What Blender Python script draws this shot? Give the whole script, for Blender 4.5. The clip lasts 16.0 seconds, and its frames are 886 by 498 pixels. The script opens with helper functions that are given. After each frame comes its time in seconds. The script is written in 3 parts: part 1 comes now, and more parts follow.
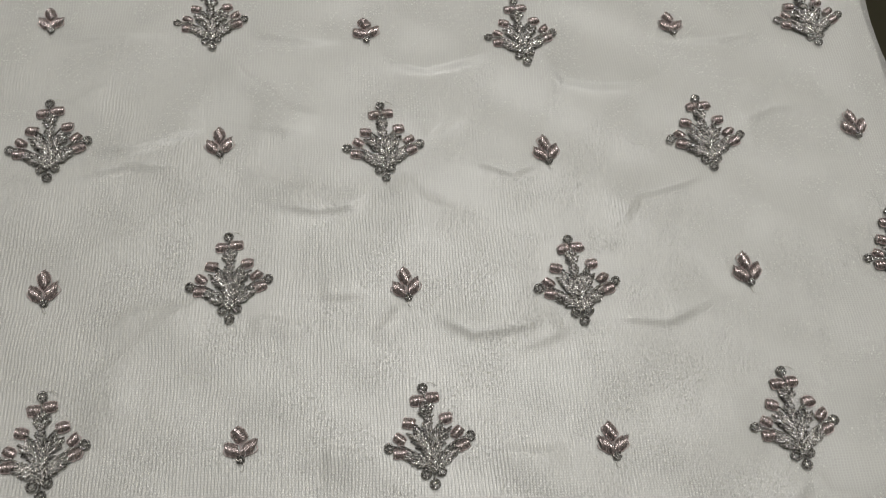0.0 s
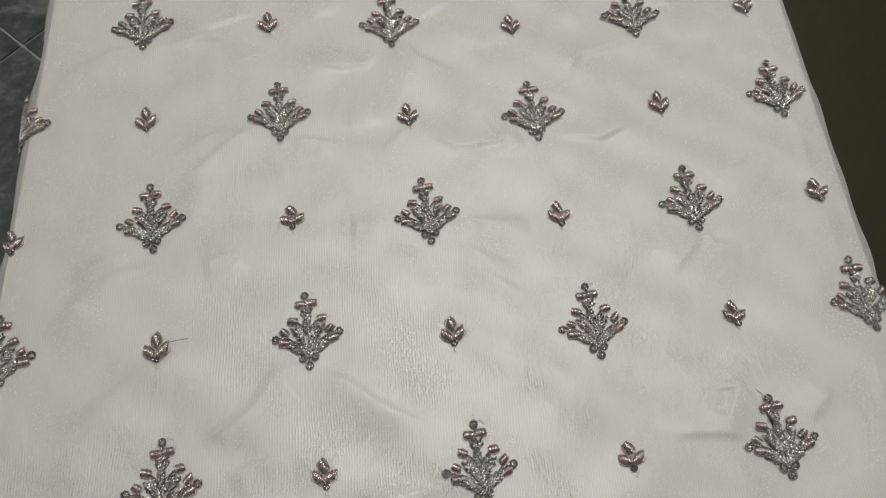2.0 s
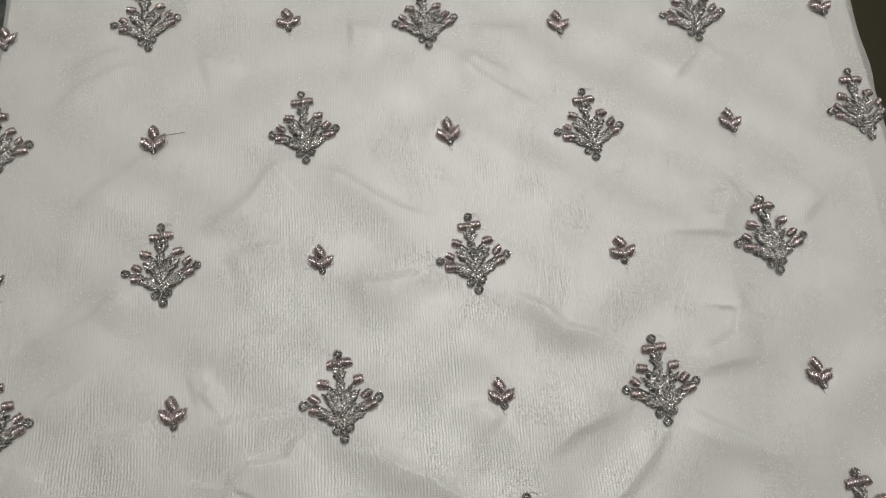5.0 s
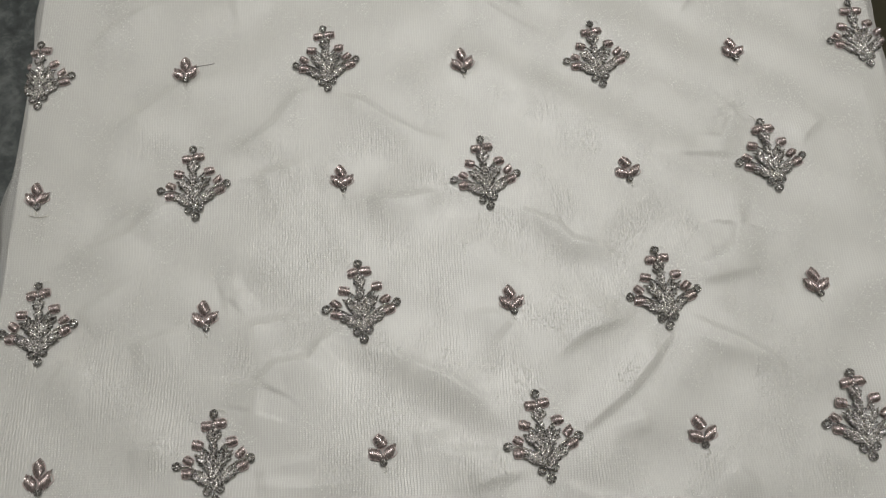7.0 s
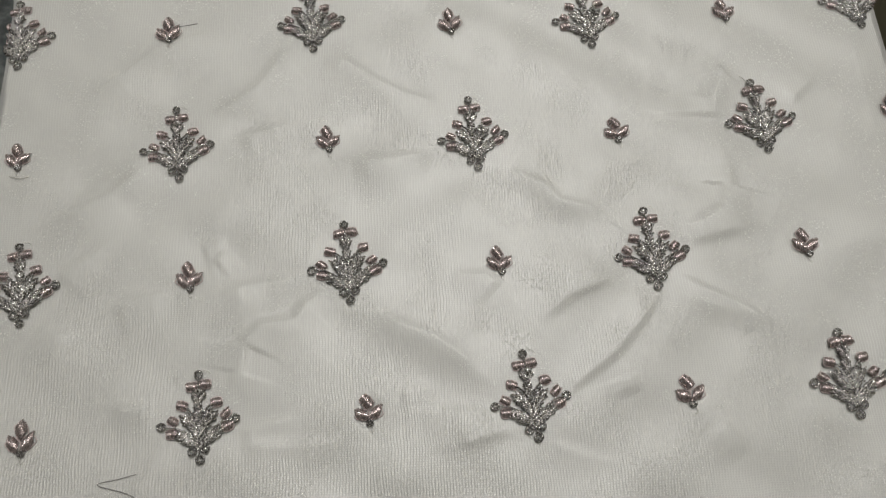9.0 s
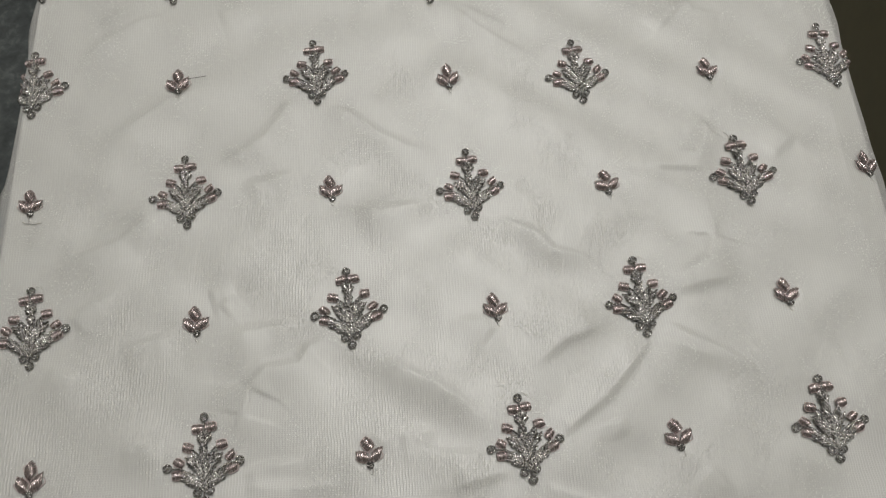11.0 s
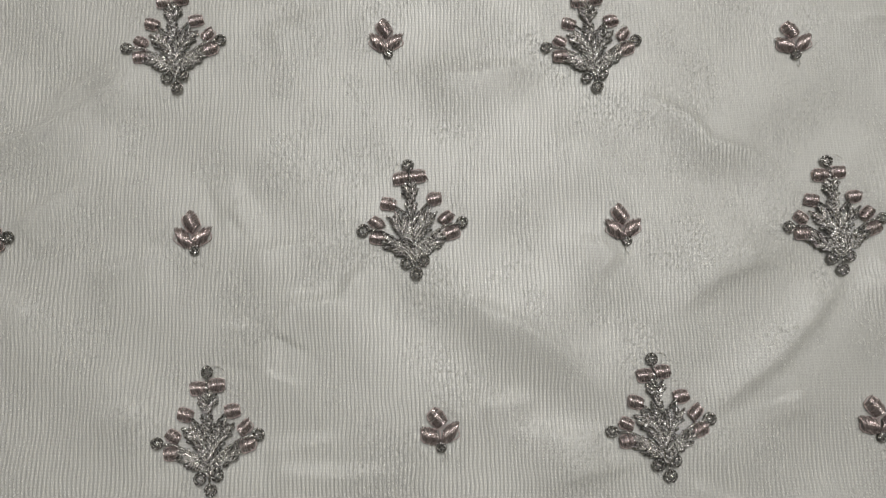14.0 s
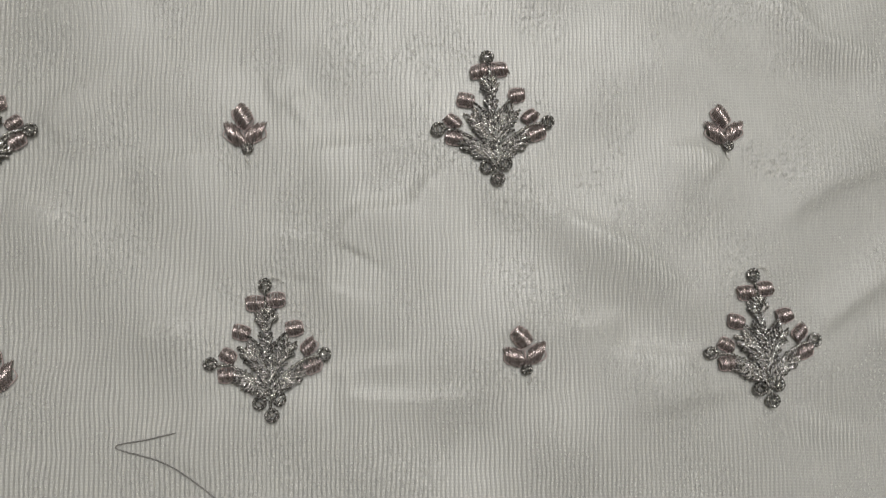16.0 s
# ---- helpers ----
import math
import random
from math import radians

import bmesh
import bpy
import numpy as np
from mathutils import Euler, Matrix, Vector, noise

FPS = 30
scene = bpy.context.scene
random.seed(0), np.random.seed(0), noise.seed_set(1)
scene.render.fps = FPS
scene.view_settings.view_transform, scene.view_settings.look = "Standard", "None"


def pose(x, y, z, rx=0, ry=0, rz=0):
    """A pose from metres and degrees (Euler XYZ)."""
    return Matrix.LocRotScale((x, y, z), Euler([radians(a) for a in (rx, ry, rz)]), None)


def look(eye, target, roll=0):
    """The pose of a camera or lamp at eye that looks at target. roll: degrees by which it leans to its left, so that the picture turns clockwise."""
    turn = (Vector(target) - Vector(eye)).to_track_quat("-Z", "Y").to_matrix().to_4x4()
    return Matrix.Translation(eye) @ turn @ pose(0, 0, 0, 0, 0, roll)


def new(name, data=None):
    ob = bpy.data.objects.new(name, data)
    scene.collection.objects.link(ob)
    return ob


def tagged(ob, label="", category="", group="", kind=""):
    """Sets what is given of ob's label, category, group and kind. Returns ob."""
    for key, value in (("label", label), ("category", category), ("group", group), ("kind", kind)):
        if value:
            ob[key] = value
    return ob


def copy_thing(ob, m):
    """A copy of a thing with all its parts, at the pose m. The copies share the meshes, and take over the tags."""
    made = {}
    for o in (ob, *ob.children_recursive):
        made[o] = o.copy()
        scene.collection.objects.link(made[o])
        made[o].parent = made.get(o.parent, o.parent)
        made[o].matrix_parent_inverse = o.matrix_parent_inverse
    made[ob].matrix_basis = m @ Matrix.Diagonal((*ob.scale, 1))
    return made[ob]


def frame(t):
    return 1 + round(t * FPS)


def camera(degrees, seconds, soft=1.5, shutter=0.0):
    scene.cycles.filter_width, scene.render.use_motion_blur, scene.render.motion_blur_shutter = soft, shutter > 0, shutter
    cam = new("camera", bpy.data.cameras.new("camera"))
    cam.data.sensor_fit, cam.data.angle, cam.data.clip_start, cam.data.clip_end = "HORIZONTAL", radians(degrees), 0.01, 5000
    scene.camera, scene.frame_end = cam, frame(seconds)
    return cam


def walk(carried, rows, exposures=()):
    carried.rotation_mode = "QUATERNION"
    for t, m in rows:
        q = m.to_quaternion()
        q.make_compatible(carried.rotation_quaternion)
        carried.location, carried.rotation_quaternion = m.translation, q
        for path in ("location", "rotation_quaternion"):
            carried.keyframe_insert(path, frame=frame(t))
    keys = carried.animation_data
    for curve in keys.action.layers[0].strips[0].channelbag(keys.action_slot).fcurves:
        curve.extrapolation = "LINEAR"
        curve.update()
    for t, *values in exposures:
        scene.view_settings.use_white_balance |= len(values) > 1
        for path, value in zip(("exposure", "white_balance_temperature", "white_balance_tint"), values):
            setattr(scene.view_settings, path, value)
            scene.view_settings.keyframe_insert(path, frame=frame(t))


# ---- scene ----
cam = camera(58.7, 16.0, soft=1.2)
PATH = [
    (0, (-0.245, 0.678, 2.238), (-0.091, 1.498, 0.421), 8.2),
    (0.5, (-0.233, 0.478, 2.359), (-0.089, 1.295, 0.539), 6.9),
    (1, (-0.23, 0.156, 2.501), (-0.093, 0.963, 0.676), 6.2),
    (1.5, (-0.253, -0.156, 2.65), (-0.117, 0.728, 0.861), 5.4),
    (2, (-0.296, -0.363, 2.717), (-0.149, 0.504, 0.92), 6.0),
    (2.5, (-0.325, -0.521, 2.679), (-0.179, 0.31, 0.866), 6.6),
    (3, (-0.322, -0.631, 2.606), (-0.156, 0.142, 0.769), 8.1),
    (3.5, (-0.369, -0.73, 2.568), (-0.191, 0.035, 0.728), 9.4),
    (3.7, (-0.362, -0.731, 2.561), (-0.178, 0.017, 0.715), 10.3),
    (5.8, (-0.29, -0.95, 2.548), (-0.187, -0.265, 0.672), 5.7),
    (6, (-0.302, -1.006, 2.548), (-0.205, -0.325, 0.67), 5.3),
    (6.5, (-0.287, -1.089, 2.575), (-0.192, -0.408, 0.696), 5.1),
    (7, (-0.288, -1.12, 2.602), (-0.21, -0.424, 0.728), 3.5),
    (7.5, (-0.289, -1.14, 2.613), (-0.216, -0.436, 0.743), 3.0),
    (8, (-0.266, -1.168, 2.582), (-0.186, -0.477, 0.707), 3.5),
    (8.2, (-0.255, -1.176, 2.546), (-0.181, -0.508, 0.662), 2.9),
    (10.3, (-0.307, -1.244, 2.621), (-0.17, -0.589, 0.736), 9.4),
    (10.5, (-0.308, -1.259, 2.667), (-0.183, -0.553, 0.8), 7.4),
    (11, (-0.322, -1.168, 2.675), (-0.186, -0.441, 0.817), 7.8),
    (11.5, (-0.347, -1.001, 2.627), (-0.187, -0.277, 0.77), 9.6),
    (12, (-0.334, -0.768, 2.245), (-0.139, -0.186, 0.342), 15.3),
    (12.5, (-0.329, -0.629, 2.003), (-0.155, -0.189, 0.06), 19.2),
    (13, (-0.331, -0.598, 1.902), (-0.15, -0.165, -0.042), 20.5),
    (13.5, (-0.344, -0.651, 1.93), (-0.199, -0.222, -0.018), 16.8),
    (14, (-0.457, -0.729, 1.889), (-0.393, -0.393, -0.082), 9.9),
    (14.5, (-0.601, -0.754, 1.827), (-0.512, -0.446, -0.147), 15.9),
    (15, (-0.655, -0.737, 1.725), (-0.528, -0.51, -0.258), 28.8),
    (15.5, (-0.672, -0.765, 1.714), (-0.534, -0.569, -0.272), 34.6),
    (16, (-0.706, -0.792, 1.669), (-0.555, -0.586, -0.314), 35.7),
]
EXPOSURES = [(0, -0.16), (2, -0.05), (7, 0.02), (12.5, -0.06), (16, -0.13)]
LAMP_WATTS = 31.0
H = 0.70  # height of the board's top over the floor
walk(cam, [(t, look(Vector(eye) * 0.1 + Vector((0, 0, H)), Vector(target) * 0.1 + Vector((0, 0, H)), roll)) for t, eye, target, roll in PATH],
     exposures=EXPOSURES)

# ---- light ----
world = bpy.data.worlds.new("world")
scene.world = world
world.use_nodes = True
world.node_tree.nodes["Background"].inputs[0].default_value = (0.02, 0.02, 0.022, 1)
LAMP = (0.23, 0.72, 2.62)
lamp_data = bpy.data.lights.new("panel_light", "AREA")
lamp_data.shape, lamp_data.size, lamp_data.size_y = "RECTANGLE", 0.30, 1.2
lamp_data.energy, lamp_data.color = LAMP_WATTS, (0.990, 0.975, 0.950)
lamp = new("panel_light", lamp_data)
lamp.matrix_world = pose(LAMP[0], LAMP[1], LAMP[2] - 0.012)


# ---- materials ----
def material(name):
    m = bpy.data.materials.new(name)
    m.use_nodes = True
    t = m.node_tree
    return m, t, t.nodes["Principled BSDF"]


def math_node(tree, op, a, b=None, c=None):
    n = tree.nodes.new("ShaderNodeMath")
    n.operation = op
    for i, v in enumerate((a, b, c)):
        if v is None:
            continue
        if isinstance(v, (int, float)):
            n.inputs[i].default_value = v
        else:
            tree.links.new(v, n.inputs[i])
    return n.outputs[0]


def ramp(tree, value, stops):
    n = tree.nodes.new("ShaderNodeValToRGB")
    e = n.color_ramp.elements
    while len(e) < len(stops):
        e.new(0.5)
    for el, (p, c) in zip(e, stops):
        el.position, el.color = p, (*c, 1)
    tree.links.new(value, n.inputs[0])
    return n.outputs[0]


def noise_tex(tree, scale, detail=4.0, rough=0.55, coords=None, distortion=0.0):
    n = tree.nodes.new("ShaderNodeTexNoise")
    n.inputs["Scale"].default_value, n.inputs["Detail"].default_value = scale, detail
    n.inputs["Roughness"].default_value, n.inputs["Distortion"].default_value = rough, distortion
    if coords is None:
        coords = tree.nodes.new("ShaderNodeTexCoord").outputs["Object"]
    tree.links.new(coords, n.inputs["Vector"])
    return n.outputs["Fac"]


def bump(tree, shader, height, strength, distance):
    b = tree.nodes.new("ShaderNodeBump")
    b.inputs["Strength"].default_value, b.inputs["Distance"].default_value = strength, distance
    tree.links.new(height, b.inputs["Height"])
    tree.links.new(b.outputs[0], shader.inputs["Normal"])


def plain(name, a, b, scale, rough, metal=0.0, relief=0.0, relief_scale=200.0, spec=0.5):
    """A surface that varies between two colours at two scales."""
    m, t, s = material(name)
    big, fine = noise_tex(t, scale), noise_tex(t, scale * 9.0)
    mix = math_node(t, "MULTIPLY_ADD", fine, 0.35, math_node(t, "MULTIPLY", big, 0.65))
    t.links.new(ramp(t, mix, [(0.3, a), (0.7, b)]), s.inputs["Base Color"])
    s.inputs["Roughness"].default_value, s.inputs["Metallic"].default_value = rough, metal
    s.inputs["Specular IOR Level"].default_value = spec
    if relief:
        bump(t, s, noise_tex(t, relief_scale), 0.5, relief)
    return m


def thread_material(name, dark, light, rough, metal, own=0.5, relief=0.9):
    """Stitched thread: every strand has its own tone, with a fine twist along it."""
    m, t, s = material(name)
    geo = t.nodes.new("ShaderNodeNewGeometry").outputs["Random Per Island"]
    grain = noise_tex(t, 2600.0, 2.0)
    mix = math_node(t, "MULTIPLY_ADD", grain, 1.0 - own, math_node(t, "MULTIPLY", geo, own))
    t.links.new(ramp(t, mix, [(0.2, dark), (0.8, light)]), s.inputs["Base Color"])
    s.inputs["Roughness"].default_value, s.inputs["Metallic"].default_value = rough, metal
    bump(t, s, grain, relief, 0.0003)
    return m


def net_material():
    """Sheer woven net: strands round square holes, laid out on the cloth's own measure (metres)."""
    m, t, s = material("sheer_net")
    uv = t.nodes.new("ShaderNodeUVMap").outputs[0]
    wobble = noise_tex(t, 45.0, 2.0, coords=uv)
    wobble2 = noise_tex(t, 160.0, 2.0, coords=uv)
    sep = t.nodes.new("ShaderNodeSeparateXYZ")
    t.links.new(uv, sep.inputs[0])
    u = math_node(t, "MULTIPLY_ADD", wobble, 0.0026, sep.outputs[0])
    u = math_node(t, "MULTIPLY_ADD", wobble2, 0.0005, u)
    v = math_node(t, "MULTIPLY_ADD", wobble, 0.0030, sep.outputs[1])

    def strands(coord, period):
        return math_node(t, "MULTIPLY_ADD", math_node(t, "COSINE", math_node(t, "MULTIPLY", coord, 2 * math.pi / period)), 0.5, 0.5)

    warp, weft = strands(u, 0.00094), strands(v, 0.00070)

    def cover(x, a, b, top):
        n = t.nodes.new("ShaderNodeMapRange")
        n.interpolation_type = "SMOOTHSTEP"
        t.links.new(x, n.inputs[0])
        for i, val in enumerate((a, b, 0.0, top)):
            n.inputs[i + 1].default_value = val
        return n.outputs[0]

    # flecks in drifts, duller and painted darker, as the highlight's dark speckle
    drift = cover(noise_tex(t, 60.0, 3.0, coords=uv), 0.42, 0.58, 1.0)
    fleck = math_node(t, "MULTIPLY", cover(noise_tex(t, 1250.0, 2.0, coords=uv), 0.54, 0.61, 1.0), drift)
    alpha = math_node(t, "MAXIMUM", math_node(t, "MAXIMUM", cover(warp, 0.50, 0.90, 0.80), cover(weft, 0.45, 0.90, 0.47)), math_node(t, "MAXIMUM", math_node(t, "MULTIPLY", fleck, 0.85), 0.40))
    # warp lines painted darker, in place of the shade between strands
    tone = ramp(t, cover(warp, 0.55, 0.85, 1.0), [(0.0, (0.80, 0.795, 0.765)), (1.0, (0.46, 0.457, 0.44))])
    dull = t.nodes.new("ShaderNodeMix")
    dull.data_type, dull.blend_type = "RGBA", "MULTIPLY"
    dull.inputs[7].default_value = (0.82, 0.82, 0.82, 1)
    t.links.new(fleck, dull.inputs[0])
    t.links.new(tone, dull.inputs[6])
    tone = dull.outputs[2]
    t.links.new(tone, s.inputs["Base Color"])
    t.links.new(math_node(t, "MULTIPLY_ADD", fleck, 0.4, 0.39), s.inputs["Roughness"])
    t.links.new(math_node(t, "MULTIPLY_ADD", fleck, -0.8, 0.95), s.inputs["Specular IOR Level"])
    bump(t, s, math_node(t, "MAXIMUM", warp, math_node(t, "MULTIPLY", weft, 0.7)), 0.45, 0.00014)
    clear, mix = t.nodes.new("ShaderNodeBsdfTransparent"), t.nodes.new("ShaderNodeMixShader")
    t.links.new(alpha, mix.inputs[0])
    t.links.new(clear.outputs[0], mix.inputs[1])
    through_light, soft_mix = t.nodes.new("ShaderNodeBsdfTranslucent"), t.nodes.new("ShaderNodeMixShader")
    t.links.new(tone, through_light.inputs[0])
    soft_mix.inputs[0].default_value = 0.22
    t.links.new(s.outputs[0], soft_mix.inputs[1])
    t.links.new(through_light.outputs[0], soft_mix.inputs[2])
    t.links.new(soft_mix.outputs[0], mix.inputs[2])
    t.links.new(mix.outputs[0], t.nodes["Material Output"].inputs[0])
    return m


def board_material():
    m, t, s = material("white_board")
    big, fine = noise_tex(t, 14.0, 3.0), noise_tex(t, 620.0, 2.0)
    t.links.new(ramp(t, big, [(0.3, (0.75, 0.745, 0.712)), (0.7, (0.79, 0.785, 0.75))]), s.inputs["Base Color"])
    s.inputs["Roughness"].default_value, s.inputs["Specular IOR Level"].default_value = 0.28, 0.9
    bump(t, s, fine, 0.45, 0.00020)
    return m


def added_lining_material():
    """White glazed lining, added under the net: a fine slub, with a soft shine."""
    m, t, s = material("added_white_lining")
    big, fine = noise_tex(t, 22.0, 3.0), noise_tex(t, 900.0, 2.0)
    t.links.new(ramp(t, big, [(0.3, (0.755, 0.75, 0.715)), (0.7, (0.79, 0.785, 0.75))]), s.inputs["Base Color"])
    s.inputs["Roughness"].default_value, s.inputs["Specular IOR Level"].default_value = 0.34, 0.50
    bump(t, s, fine, 0.6, 0.00016)
    return m


def marble_material():
    m, t, s = material("grey_marble")
    co = t.nodes.new("ShaderNodeTexCoord").outputs["Object"]
    a = noise_tex(t, 16.0, 6.0, 0.6, co, 0.8)
    b = noise_tex(t, 70.0, 5.0, 0.6, co, 0.3)
    mix = math_node(t, "MULTIPLY_ADD", b, 0.4, math_node(t, "MULTIPLY", a, 0.6))
    t.links.new(ramp(t, mix, [(0.36, (0.045, 0.051, 0.052)), (0.5, (0.09, 0.100, 0.100)), (0.64, (0.20, 0.215, 0.212))]), s.inputs["Base Color"])
    s.inputs["Roughness"].default_value = 0.42
    return m


NET, BOARD, ADDED_LINING, MARBLE = net_material(), board_material(), added_lining_material(), marble_material()
GROUT = plain("pale_grout", (0.30, 0.31, 0.31), (0.42, 0.43, 0.42), 30, 0.9)
SILVER = thread_material("silver_thread", (0.10, 0.096, 0.092), (0.85, 0.832, 0.805), 0.25, 0.90)
SATIN = thread_material("mauve_satin_thread", (0.17, 0.132, 0.127), (0.85, 0.745, 0.73), 0.25, 0.78, 0.22, 0.35)
PINK = thread_material("pink_thread", (0.34, 0.265, 0.255), (0.60, 0.49, 0.475), 0.6, 0.0)
DARK_THREAD = plain("grey_loose_thread", (0.16, 0.155, 0.15), (0.24, 0.23, 0.22), 300, 0.7)
PALE_THREAD = plain("pale_loose_thread", (0.45, 0.43, 0.40), (0.60, 0.58, 0.54), 300, 0.6)
OLIVE = plain("olive_wall_paint", (0.125, 0.110, 0.054), (0.155, 0.136, 0.072), 5, 0.6, relief=0.0006, relief_scale=90)
CREAM = plain("cream_wall_paint", (0.36, 0.345, 0.305), (0.42, 0.405, 0.36), 4, 0.8, relief=0.0006, relief_scale=90)
CEILING = plain("white_ceiling_paint", (0.74, 0.73, 0.70), (0.80, 0.79, 0.76), 4, 0.9)
WOOD = plain("brown_stand_wood", (0.11, 0.07, 0.04), (0.20, 0.13, 0.075), 12, 0.55)
METAL = plain("white_lamp_metal", (0.70, 0.70, 0.69), (0.76, 0.76, 0.75), 20, 0.4)
GLOW, glow_tree, glow_shader = material("lamp_diffuser")
glow_shader.inputs["Base Color"].default_value = (0.85, 0.85, 0.83, 1)
glow_shader.inputs["Emission Color"].default_value = (0.990, 0.975, 0.950, 1)
glow_shader.inputs["Emission Strength"].default_value = 3.0


# ---- mesh helpers ----
def mesh_object(name, bm, mat, smooth=False):
    me = bpy.data.meshes.new(name)
    bm.to_mesh(me)
    bm.free()
    me.materials.append(mat)
    if smooth:
        for p in me.polygons:
            p.use_smooth = True
    return new(name, me)


def part(name, bm, mat, parent, label="", smooth=True):
    ob = mesh_object(name, bm, mat, smooth)
    ob.parent = parent
    return tagged(ob, label)


def box(bm, x0, x1, y0, y1, z0, z1, bevel=0.0):
    made = bmesh.ops.create_cube(bm, size=1.0, matrix=Matrix.LocRotScale(((x0 + x1) / 2, (y0 + y1) / 2, (z0 + z1) / 2), None, (x1 - x0, y1 - y0, z1 - z0)))
    if bevel:
        edges = list({e for v in made["verts"] for e in v.link_edges})
        bmesh.ops.bevel(bm, geom=edges, offset=bevel, segments=2, affect="EDGES", profile=0.5)
    return bm


def boxed(name, mat, *size, bevel=0.0):
    return mesh_object(name, box(bmesh.new(), *size, bevel=bevel), mat)


def tube(bm, points, radius, sides=5, taper=0.55):
    """A strand along the points, thinner at both ends."""
    pts = [Vector(p) for p in points]
    rings = []
    for i, p in enumerate(pts):
        way = (pts[min(i + 1, len(pts) - 1)] - pts[max(i - 1, 0)]).normalized()
        side = way.cross(Vector((0.13, 0.21, 1.0))).normalized()
        up = side.cross(way)
        r = radius * (taper if i in (0, len(pts) - 1) else 1.0)
        rings.append([bm.verts.new(p + r * (math.cos(a) * side + math.sin(a) * up)) for a in (2 * math.pi * k / sides for k in range(sides))])
    for a, b in zip(rings, rings[1:]):
        for k in range(sides):
            bm.faces.new((a[k], a[(k + 1) % sides], b[(k + 1) % sides], b[k]))
    bm.faces.new(rings[0][::-1])
    bm.faces.new(rings[-1])


# ---- room ----
def structure(ob, label, category):
    return tagged(ob, label, category, kind="structure")


X0, X1, Y0, Y1, TOP = -2.3, 0.52, -1.7, 2.5, 2.70
structure(boxed("wall_east", OLIVE, X1, X1 + 0.12, Y0 - 0.12, Y1 + 0.12, 0, TOP), "plain dark olive painted wall behind the board", "wall")
structure(boxed("wall_west", CREAM, X0 - 0.12, X0, Y0 - 0.12, Y1 + 0.12, 0, TOP), "plain cream painted wall", "wall")
structure(boxed("wall_north", CREAM, X0, X1, Y1, Y1 + 0.12, 0, TOP), "plain cream painted wall", "wall")
structure(boxed("wall_south", CREAM, X0, X1, Y0 - 0.12, Y0, 0, TOP), "plain cream painted wall", "wall")
structure(boxed("ceiling", CEILING, X0 - 0.12, X1 + 0.12, Y0 - 0.12, Y1 + 0.12, TOP, TOP + 0.12), "plain white ceiling", "ceiling")
floor = structure(boxed("floor", GROUT, X0 - 0.12, X1 + 0.12, Y0 - 0.12, Y1 + 0.12, -0.10, -0.004), "grey mottled marble floor tiles with pale joints", "floor")

light = new("ceiling_light")
tagged(light, "white rectangular ceiling panel light, switched on", "ceiling light")
light.location = LAMP
frame_bm = bmesh.new()
for sx in (-1, 1):
    box(frame_bm, sx * 0.165 - 0.012, sx * 0.165 + 0.012, -0.627, 0.627, -0.010, 0.08, 0.003)
    box(frame_bm, -0.152, 0.152, sx * 0.615 - 0.012, sx * 0.615 + 0.012, -0.010, 0.08, 0.003)
part("frame", frame_bm, METAL, light, smooth=False)
part("diffuser", box(bmesh.new(), -0.151, 0.151, -0.601, 0.601, 0.004, 0.010), GLOW, light, "glowing frosted diffuser", smooth=False)

# ---- board on its stand ----
LEFT, RIGHT = -0.1700, 0.1592
board = boxed("display_board", BOARD, LEFT, RIGHT, -0.42, 0.56, H - 0.016, H - 0.0004, bevel=0.0012)
tagged(board, "white glossy display board under the sheer net", "board")
stand = new("stand")
tagged(stand, "plain brown wooden stand under the white board", "stand")
part("tabletop", box(bmesh.new(), LEFT + 0.03, RIGHT - 0.03, -0.36, 0.50, H - 0.046, H - 0.016, 0.003), WOOD, stand, smooth=False)
for lx in (LEFT + 0.06, RIGHT - 0.06):
    for ly in (-0.32, 0.46):
        part("leg", box(bmesh.new(), lx - 0.02, lx + 0.02, ly - 0.02, ly + 0.02, 0, H - 0.046, 0.003), WOOD, stand, smooth=False)

# ---- the net cloth ----
CREASES = []


def crease(height, width, *points):
    """A fold in the net: millimetres; height and width of its steep side (towards the lamp, or away when negative), then the places that it runs through."""
    CREASES.append((height, width, points))


crease(1.38, 1.60, (-54.0, 47.1), (-45.5, 44.3), (-35.1, 35.8), (-24.8, 30.1), (-12.4, 26.1))
crease(1.06, 1.95, (-93.4, 24.9), (-85.3, 29.2), (-77.1, 35.9), (-68.9, 48.9), (-59.3, 51.0))
crease(1.06, 2.05, (-84.8, 13.1), (-74.7, 17.2), (-64.5, 19.0))
crease(1.21, 1.91, (-44.2, 3.4), (-34.1, 3.0), (-21.8, 4.7), (-13.6, 5.4))
crease(1.38, 1.60, (10.4, -2.3), (22.1, -8.4), (27.4, -15.1), (37.2, -17.7), (46.4, -24.5))
crease(0.98, 1.81, (3.7, -45.0), (-0.8, -40.7), (-12.4, -40.2))
crease(1.38, 1.85, (-116.5, 4.1), (-127.6, -6.2), (-140.7, -12.0), (-153.6, -17.6))
crease(0.86, 1.87, (-117.8, 7.9), (-130.1, -0.3), (-139.2, -7.4))
crease(1.06, 2.30, (-136.1, 34.9), (-123.5, 45.1), (-111.5, 54.4), (-92.6, 59.8))
crease(1.06, 1.85, (-147.0, 72.2), (-139.3, 82.3), (-126.8, 89.7), (-111.6, 93.2))
crease(1.06, 1.79, (-142.1, -35.9), (-137.8, -31.1), (-124.3, -22.7))
crease(1.02, 1.87, (-124.3, -46.5), (-113.3, -43.1), (-104.0, -41.7))
